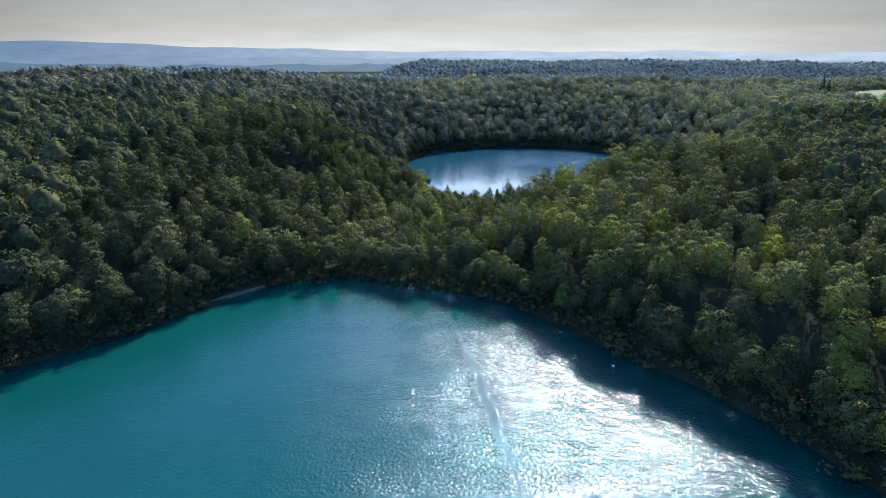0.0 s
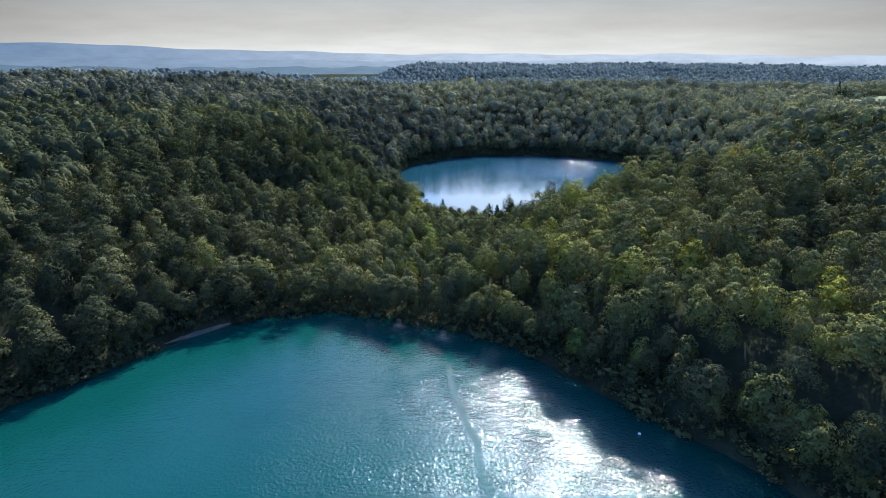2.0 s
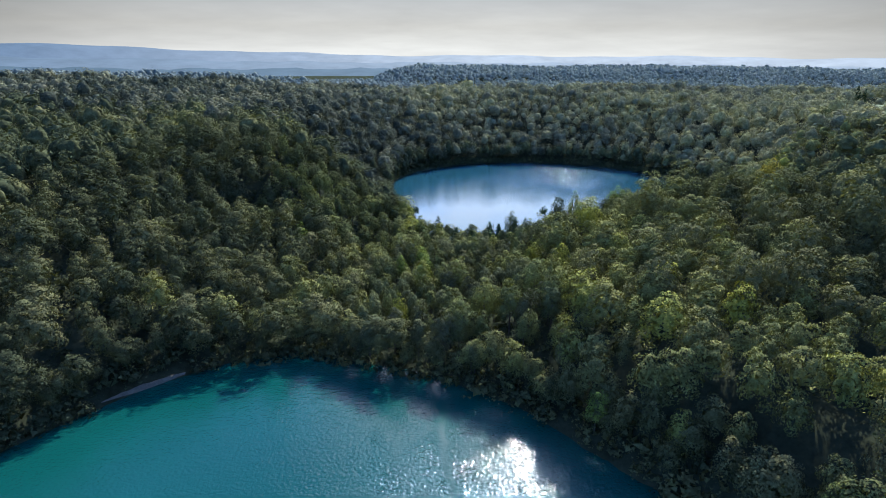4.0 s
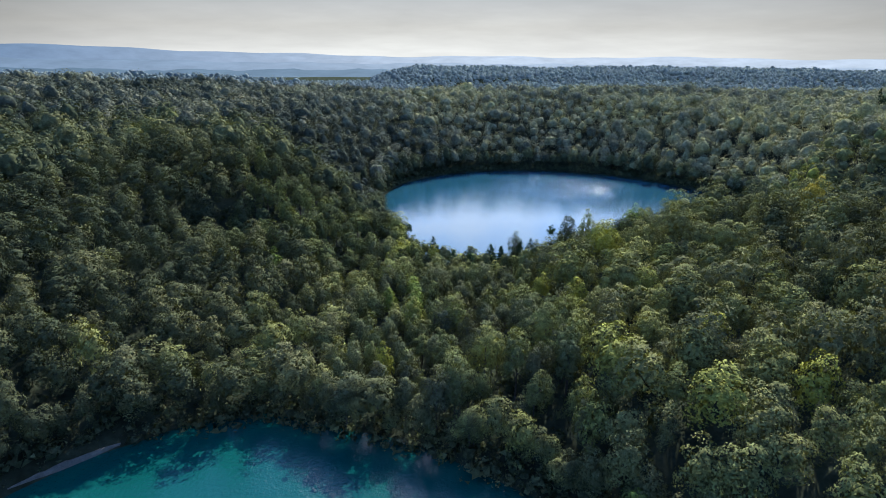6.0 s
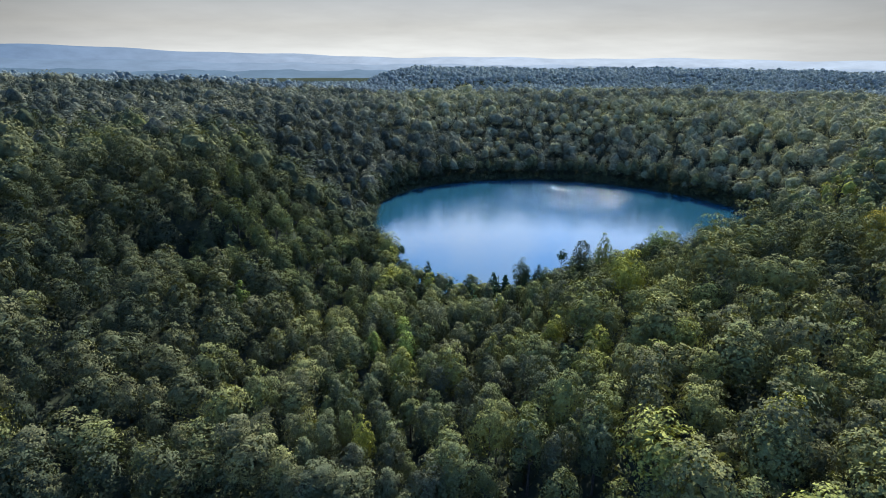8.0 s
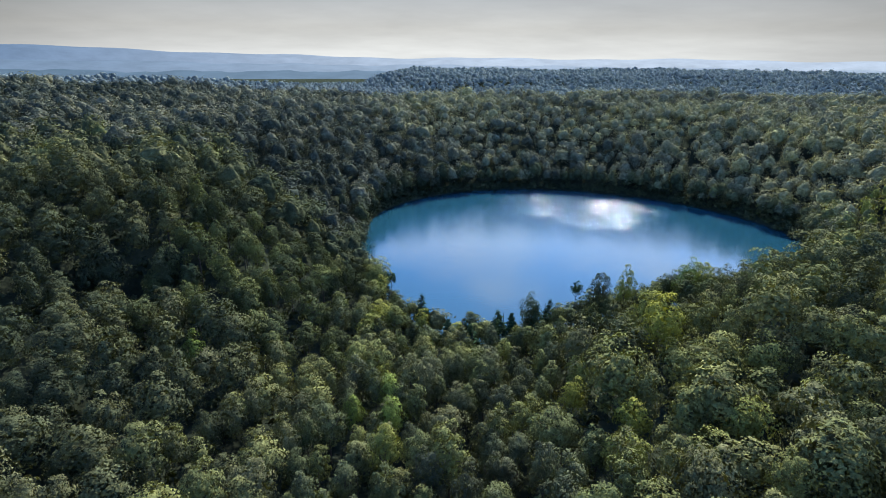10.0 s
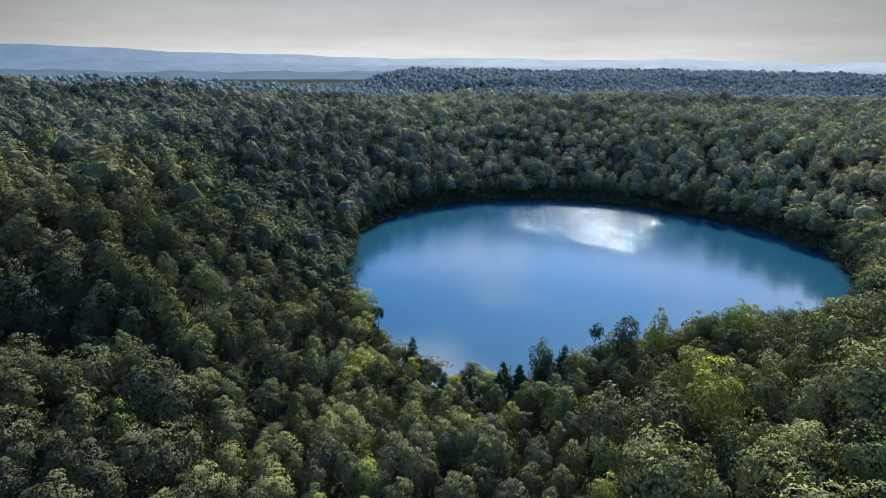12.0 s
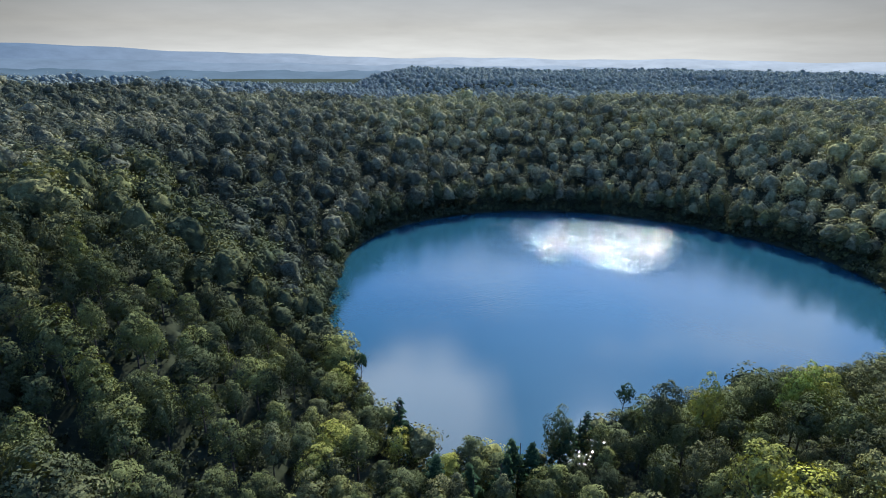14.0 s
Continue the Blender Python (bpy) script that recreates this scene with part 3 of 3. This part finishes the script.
last_kinds = [crown_arrays(rng, 3, 3, 0.9, radius=5.6, middle=12.8, tall=4.6, inner=0, core=(6, 2), snug=0.9) for _ in range(8)]
joined("woodland", close_kinds, px[about], py[about], rng, "dense sunlit broadleaf woodland above the lake", leaf_wood, 0.88, 0.0, 0.24)
edge = 470 + rng.normal(0, 26, len(px))
outer = (np.abs(px) > 235) & (py < edge)
close = (py < edge) & ~near & ~about & ~outer
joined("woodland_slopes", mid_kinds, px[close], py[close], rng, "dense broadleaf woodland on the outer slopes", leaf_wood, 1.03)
bank = (py >= edge) & (py < 650) & (np.abs(px - 80) < 300) & ~outer
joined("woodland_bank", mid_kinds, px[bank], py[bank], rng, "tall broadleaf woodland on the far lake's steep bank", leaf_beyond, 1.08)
off = (py >= edge) & ~bank & ~near & ~about
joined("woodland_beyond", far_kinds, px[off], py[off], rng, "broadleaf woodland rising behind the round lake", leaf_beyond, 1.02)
joined("woodland_edges", far_kinds, px[outer], py[outer], rng, "dense broadleaf woodland at the sides of the valley", leaf_wood, 1.02)
qx, qy = scatter(rng, 10.6, -1100, 1100, 880, 1330)
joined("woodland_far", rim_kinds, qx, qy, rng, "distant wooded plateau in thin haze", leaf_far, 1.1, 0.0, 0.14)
qx, qy = scatter(rng, 10.0, -160, 1250, 1330, 1540)
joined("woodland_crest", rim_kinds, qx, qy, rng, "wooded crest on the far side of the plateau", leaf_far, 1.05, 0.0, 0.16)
qx, qy = scatter(rng, 18.0, -1600, -160, 1330, 2150)
rx, ry = scatter(rng, 17.0, -160, 1700, 1540, 2080)
qx, qy = np.concatenate([qx, rx]), np.concatenate([qy, ry])
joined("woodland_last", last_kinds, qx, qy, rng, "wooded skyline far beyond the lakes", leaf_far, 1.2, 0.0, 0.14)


def behind(rng, step):
    """Places for the woods on the near lake's other shores."""
    x, y = (v.ravel() for v in np.meshgrid(np.arange(-500, 460, step), np.arange(-440, 420, step)))
    x, y = x + rng.uniform(-4, 4, len(x)), y + rng.uniform(-4, 4, len(y))
    ok = (np.abs(x - 5) >= 0.81 * y + 22) & (off_green(x, y) > 1.2)
    return x[ok], y[ok]


qx, qy = behind(rng, 10.0)
keep = off_green(qx, qy) < 60
qx, qy = qx[keep], qy[keep]
joined("woodland_shores", far_kinds, qx, qy, rng, "broadleaf woodland round the near lake", leaf_wood, 1.08)


def broadleaf(rng, pointed):
    base = new("broadleaf_tree")
    base.empty_display_size = 1
    part("trunk", trunk_mesh("trunk", 13.5, 0.32, 7, rng), base)
    v, f, s = crown_arrays(rng, 25, 104, 0.25, tall=rng.uniform(5.8, 7.6), pointed=pointed, inner=110)
    part("crown", mesh_from("crown", v, f, leaf_near, s), base, "leafy green crown")
    return tagged(base, "broadleaf tree with a rounded leafy green crown", "tree", "trees between the lakes")


def conifer(rng):
    base = new("conifer_tree")
    part("trunk", trunk_mesh("trunk", 17, 0.24, 0, rng), base)
    v, f, s = crown_arrays(rng, 60, 36, 0.26, radius=4.0, middle=9.0, tall=8.8, pointed=1.05, plump=0.7)
    part("crown", mesh_from("crown", v, f, leaf_conifer, s), base, "dark needled crown")
    return tagged(base, "slender dark green conifer standing near the shore", "tree", "conifers near the shore")


def wear(tree, mat):
    """Give one tree's crown its own foliage."""
    for o in tree.children:
        if o.name.startswith("crown"):
            o.material_slots[0].link = "OBJECT"
            o.material_slots[0].material = mat


kinds = [broadleaf(rng, p) for p in (0.0, 0.1, 0.2, 0.3, 0.45, 0.6)]
nx, ny = px[near], py[near]
nz = ground_height(nx, ny)
for i in range(len(nx)):
    k = kinds[i % len(kinds)] if i < len(kinds) else None
    g = float(np.clip(rng.lognormal(-0.19, 0.22), 0.62, 1.35)) * (0.88 if in_saddle(nx[i], ny[i]) else 1.0)
    h = (0.6 + 0.45 * g) * rng.uniform(0.76, 1.19) * float(tree_scale(nx[i], ny[i]))
    m = pose(nx[i], ny[i], nz[i], 0, 0, rng.uniform(0, 360))
    if k is None:
        k = copy_thing(kinds[int(rng.integers(2, 6)) if in_saddle(nx[i], ny[i]) else int(rng.integers(0, 4))], m)
    k.matrix_basis = m
    k.scale = (g, g, h)
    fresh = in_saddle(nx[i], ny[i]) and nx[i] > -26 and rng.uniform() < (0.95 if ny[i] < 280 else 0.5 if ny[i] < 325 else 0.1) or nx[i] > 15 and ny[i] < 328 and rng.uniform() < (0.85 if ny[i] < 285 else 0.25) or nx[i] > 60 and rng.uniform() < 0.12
    # crowns on the left and by the outlet mostly get the shade-painted leaves
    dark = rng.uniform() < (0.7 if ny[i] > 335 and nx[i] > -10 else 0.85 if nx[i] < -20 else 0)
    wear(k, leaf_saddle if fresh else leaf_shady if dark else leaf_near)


# ---- trees leaning over the water ----
def along_shores(rng, step):
    x, y = [], []
    for p, q in zip(GREEN_LAKE, GREEN_LAKE[1:]):
        long = math.hypot(q[0] - p[0], q[1] - p[1])
        if min(p[1], q[1]) < 60:
            continue
        for k in range(int(long / step)):
            u = (k + rng.uniform(0, 1)) * step / long
            d = rng.uniform(0.3, 4.5)
            x.append(p[0] + (q[0] - p[0]) * u - (q[1] - p[1]) / long * d)
            y.append(p[1] + (q[1] - p[1]) * u + (q[0] - p[0]) / long * d)
    for k in range(int(790 / step)):
        a = (k + rng.uniform(0, 1)) * step / 126
        r = float(round_radius(a)) + rng.uniform(0.5, 4.5)
        x.append(ROUND_AT[0] + r * math.cos(a)), y.append(ROUND_AT[1] + r * math.sin(a))
    return np.array(x), np.array(y)


PATH = ((-98, 214.5), (-80, 231.5))     # a strip of bare shore


def off_path(x, y):
    return to_segment(x, y, *PATH)[0] > 3.2


sx, sy = along_shores(rng, 4.6)
sx, sy = sx[off_path(sx, sy)], sy[off_path(sx, sy)]
by_near = sy < 300
# the bank's shadow is put into these crowns as a darker tint
joined("shore_trees", close_kinds, sx[by_near], sy[by_near], rng, "shade-darkened leafy trees leaning out over the water", leaf_wood, 0.85, 0.3)
joined("shore_trees_far", mid_kinds, sx[~by_near], sy[~by_near], rng, "shade-darkened leafy trees round the far lake", leaf_wood, 0.85, 0.3)


# ---- undergrowth along the shores ----
def shrubs(rng):
    ux, uy = np.meshgrid(np.arange(-260, 330, 2.6), np.arange(100, 700, 2.6))
    ux, uy = (v.ravel() + rng.uniform(-1.4, 1.4, v.size) for v in (ux, uy))
    d = np.minimum(off_green(ux, uy), off_round(ux, uy))
    ok = (d > -1.4) & (d < 6 + rng.uniform(-3, 3, len(d))) & (np.abs(ux - 5) < 0.86 * uy + 25)
    vx, vy = np.meshgrid(np.arange(-130, 135, 6.0), np.arange(212, 410, 6.0))
    vx, vy = (v.ravel() + rng.uniform(-2, 2, v.size) for v in (vx, vy))
    under = np.minimum(off_green(vx, vy), off_round(vx, vy)) > 6
    ok &= off_path(ux, uy)
    return np.concatenate([ux[ok], vx[under]]), np.concatenate([uy[ok], vy[under]])


low_kinds = [crown_arrays(rng, 3, 11, 0.42, radius=2.4, middle=1.6, tall=2.2, plump=0.9, inner=10) for _ in range(5)]
ux, uy = shrubs(rng)
# tint lowered further, painting the shadow under the bank
joined("shore_shrubs", low_kinds, ux, uy, rng, "shade-darkened tangled shrubs overhanging the waterline", leaf_wood, 1.0, 0.4)


def bare_shore(rng, lines=16):
    """A narrow uneven strip of pale gravel along the water."""
    (x0, y0), (x1, y1) = PATH
    long = math.hypot(x1 - x0, y1 - y0)
    out = Vector((-(y1 - y0) / long, (x1 - x0) / long, 0))
    V, F = [], []
    for i in range(lines + 1):
        u = i / lines
        wide = 1.5 * math.sin(math.pi * (0.06 + 0.88 * u)) * rng.uniform(0.75, 1.2)
        mid = Vector((x0 + (x1 - x0) * u, y0 + (y1 - y0) * u, 0)) - out * 0.6
        for k, z in ((0, -0.15), (0.35, 0.5), (0.75, 0.95), (1, 0.6)):
            V.append((mid + out * wide * k + Vector((0, 0, z + wide * k * 0.45)))[:])
        if i:
            for k in range(3):
                p = (i - 1) * 4 + k
                F += [(p, p + 1, p + 5), (p, p + 5, p + 4)]
    return tagged(new("shore_strip", mesh_from("shore_strip", np.array(V), np.array(F), gravel)), "narrow strip of bare pale gravel along the water", "shore", kind="structure")


bare_shore(rng)


# ---- trees that stand out ----
def special(base, x, y, g, h, label, mat=None, turn=0.0):
    t = copy_thing(base, pose(x, y, float(ground_height(x, y)), 0, 0, turn))
    t.scale = (g, g, h)
    wear(t, mat or leaf_near)
    return tagged(t, label)


special(kinds[1], 143.7, 304.7, 0.9, 1.24, "broadleaf tree turning golden yellow on the hill", leaf_gold)
special(kinds[4], -3, 297, 0.75, 0.95, "young bright yellow-green tree in the saddle", leaf_fresh, 40)
special(kinds[5], -13, 300, 0.6, 0.9, "young bright yellow-green tree in the saddle", leaf_fresh, 140)
special(kinds[3], 46, 197, 0.7, 0.8, "bright yellow-green tree leaning over the water", leaf_fresh, 80)
special(kinds[2], -60, 316, 0.7, 0.9, "bright yellow-green tree among darker crowns", leaf_fresh, 10)
special(kinds[0], 31, 355, 0.5, 0.62, "small bright yellow-green tree near the outlet", leaf_fresh, 200)
for x, y, g, h in ((15, 321, 0.62, 0.92), (17, 304, 0.66, 0.95), (27, 340, 0.6, 0.9), (17, 341.5, 0.58, 0.85), (22, 330, 0.5, 0.8), (9, 312, 0.55, 0.82)):
    special(kinds[5], x, y, g, h, "pointed young green tree in the saddle", leaf_saddle, 50 * x)
special(kinds[4], -4.5, 309, 0.75, 0.9, "pointed bright yellow-green tree in the saddle", leaf_fresh, 70)
special(kinds[1], 95, 353, 0.85, 1.2, "tall pale green tree above the round lake", leaf_fresh, 15)
special(kinds[3], 66, 357, 0.95, 1.28, "tall leafy tree above the round lake", None, 75)
special(kinds[2], 74, 354, 0.75, 1.28, "tall leafy tree above the round lake", None, 190)
special(kinds[4], 43, 358, 0.8, 1.12, "dark leafy tree near the round lake", leaf_shady, 260)
special(kinds[0], 77, 292, 0.75, 0.85, "dark rounded tree among paler crowns", leaf_conifer, 30)
special(kinds[2], 41, 243, 0.82, 0.95, "bright yellow-green tree on the bank", leaf_saddle, 120)
special(kinds[3], 70, 251, 0.85, 0.98, "bright yellow-green tree on the bank", leaf_saddle, 300)
for x, y, g in ((408, 548, 1.5), (262, 373, 1.35), (268, 396, 1.5)):
    special(kinds[0], x, y, g, g * 0.75, "broad dark spreading tree above its neighbours", leaf_conifer, 25 * g)
pine = conifer(rng)
for i, (x, y, h) in enumerate(CONIFERS):
    m = pose(x, y, float(ground_height(x, y)), 0, 0, 67 * i)
    t = pine if i == 0 else copy_thing(pine, m)
    t.matrix_basis = m
    t.scale = (1.05, 1.05, h / 17.5)


def lone_tree(rng, x, y, height, label):
    """A thin tree standing above its neighbours, with a small crown high on a bare trunk."""
    base = new("slender_tree")
    part("trunk", trunk_mesh("trunk", height * 0.88, 0.2, 5, rng), base)
    v, f, s = crown_arrays(rng, 24, 26, 0.24, radius=2.1, middle=height - 3.2, tall=3.2, plump=0.8)
    part("crown", mesh_from("crown", v, f, leaf_conifer, s), base, "small dark crown")
    base.matrix_basis = pose(x, y, float(ground_height(x, y)), 4, 3, 30)
    return tagged(base, label, "tree", "trees between the lakes")


lone_tree(rng, 60, 369, 21.5, "slender dark tree standing above its neighbours")
lone_tree(rng, -11.5, 398, 15, "dark tree leaning out over the round lake")
lone_tree(rng, -15.5, 400, 12, "dark tree leaning out over the round lake")


# ---- on the water ----
def float_buoy(x, y):
    """A small pale mooring float."""
    bm = bmesh.new()
    bmesh.ops.create_uvsphere(bm, u_segments=12, v_segments=8, radius=0.45)
    for v in bm.verts:
        v.co.z = v.co.z * 0.7 + 0.1
        if v.co.z > 0.3:
            v.co.x *= 0.8
            v.co.y *= 0.8
    me = bpy.data.meshes.new("buoy")
    bm.to_mesh(me)
    bm.free()
    me.materials.append(plain("white_plastic", (0.75, 0.75, 0.72), 0.5, 2.0, 0.1))
    ob = new("buoy", me)
    ob.matrix_basis = pose(x, y, 0)
    return tagged(ob, "small white float lying on the dark water", "buoy")


float_buoy(57.4, 164.8)
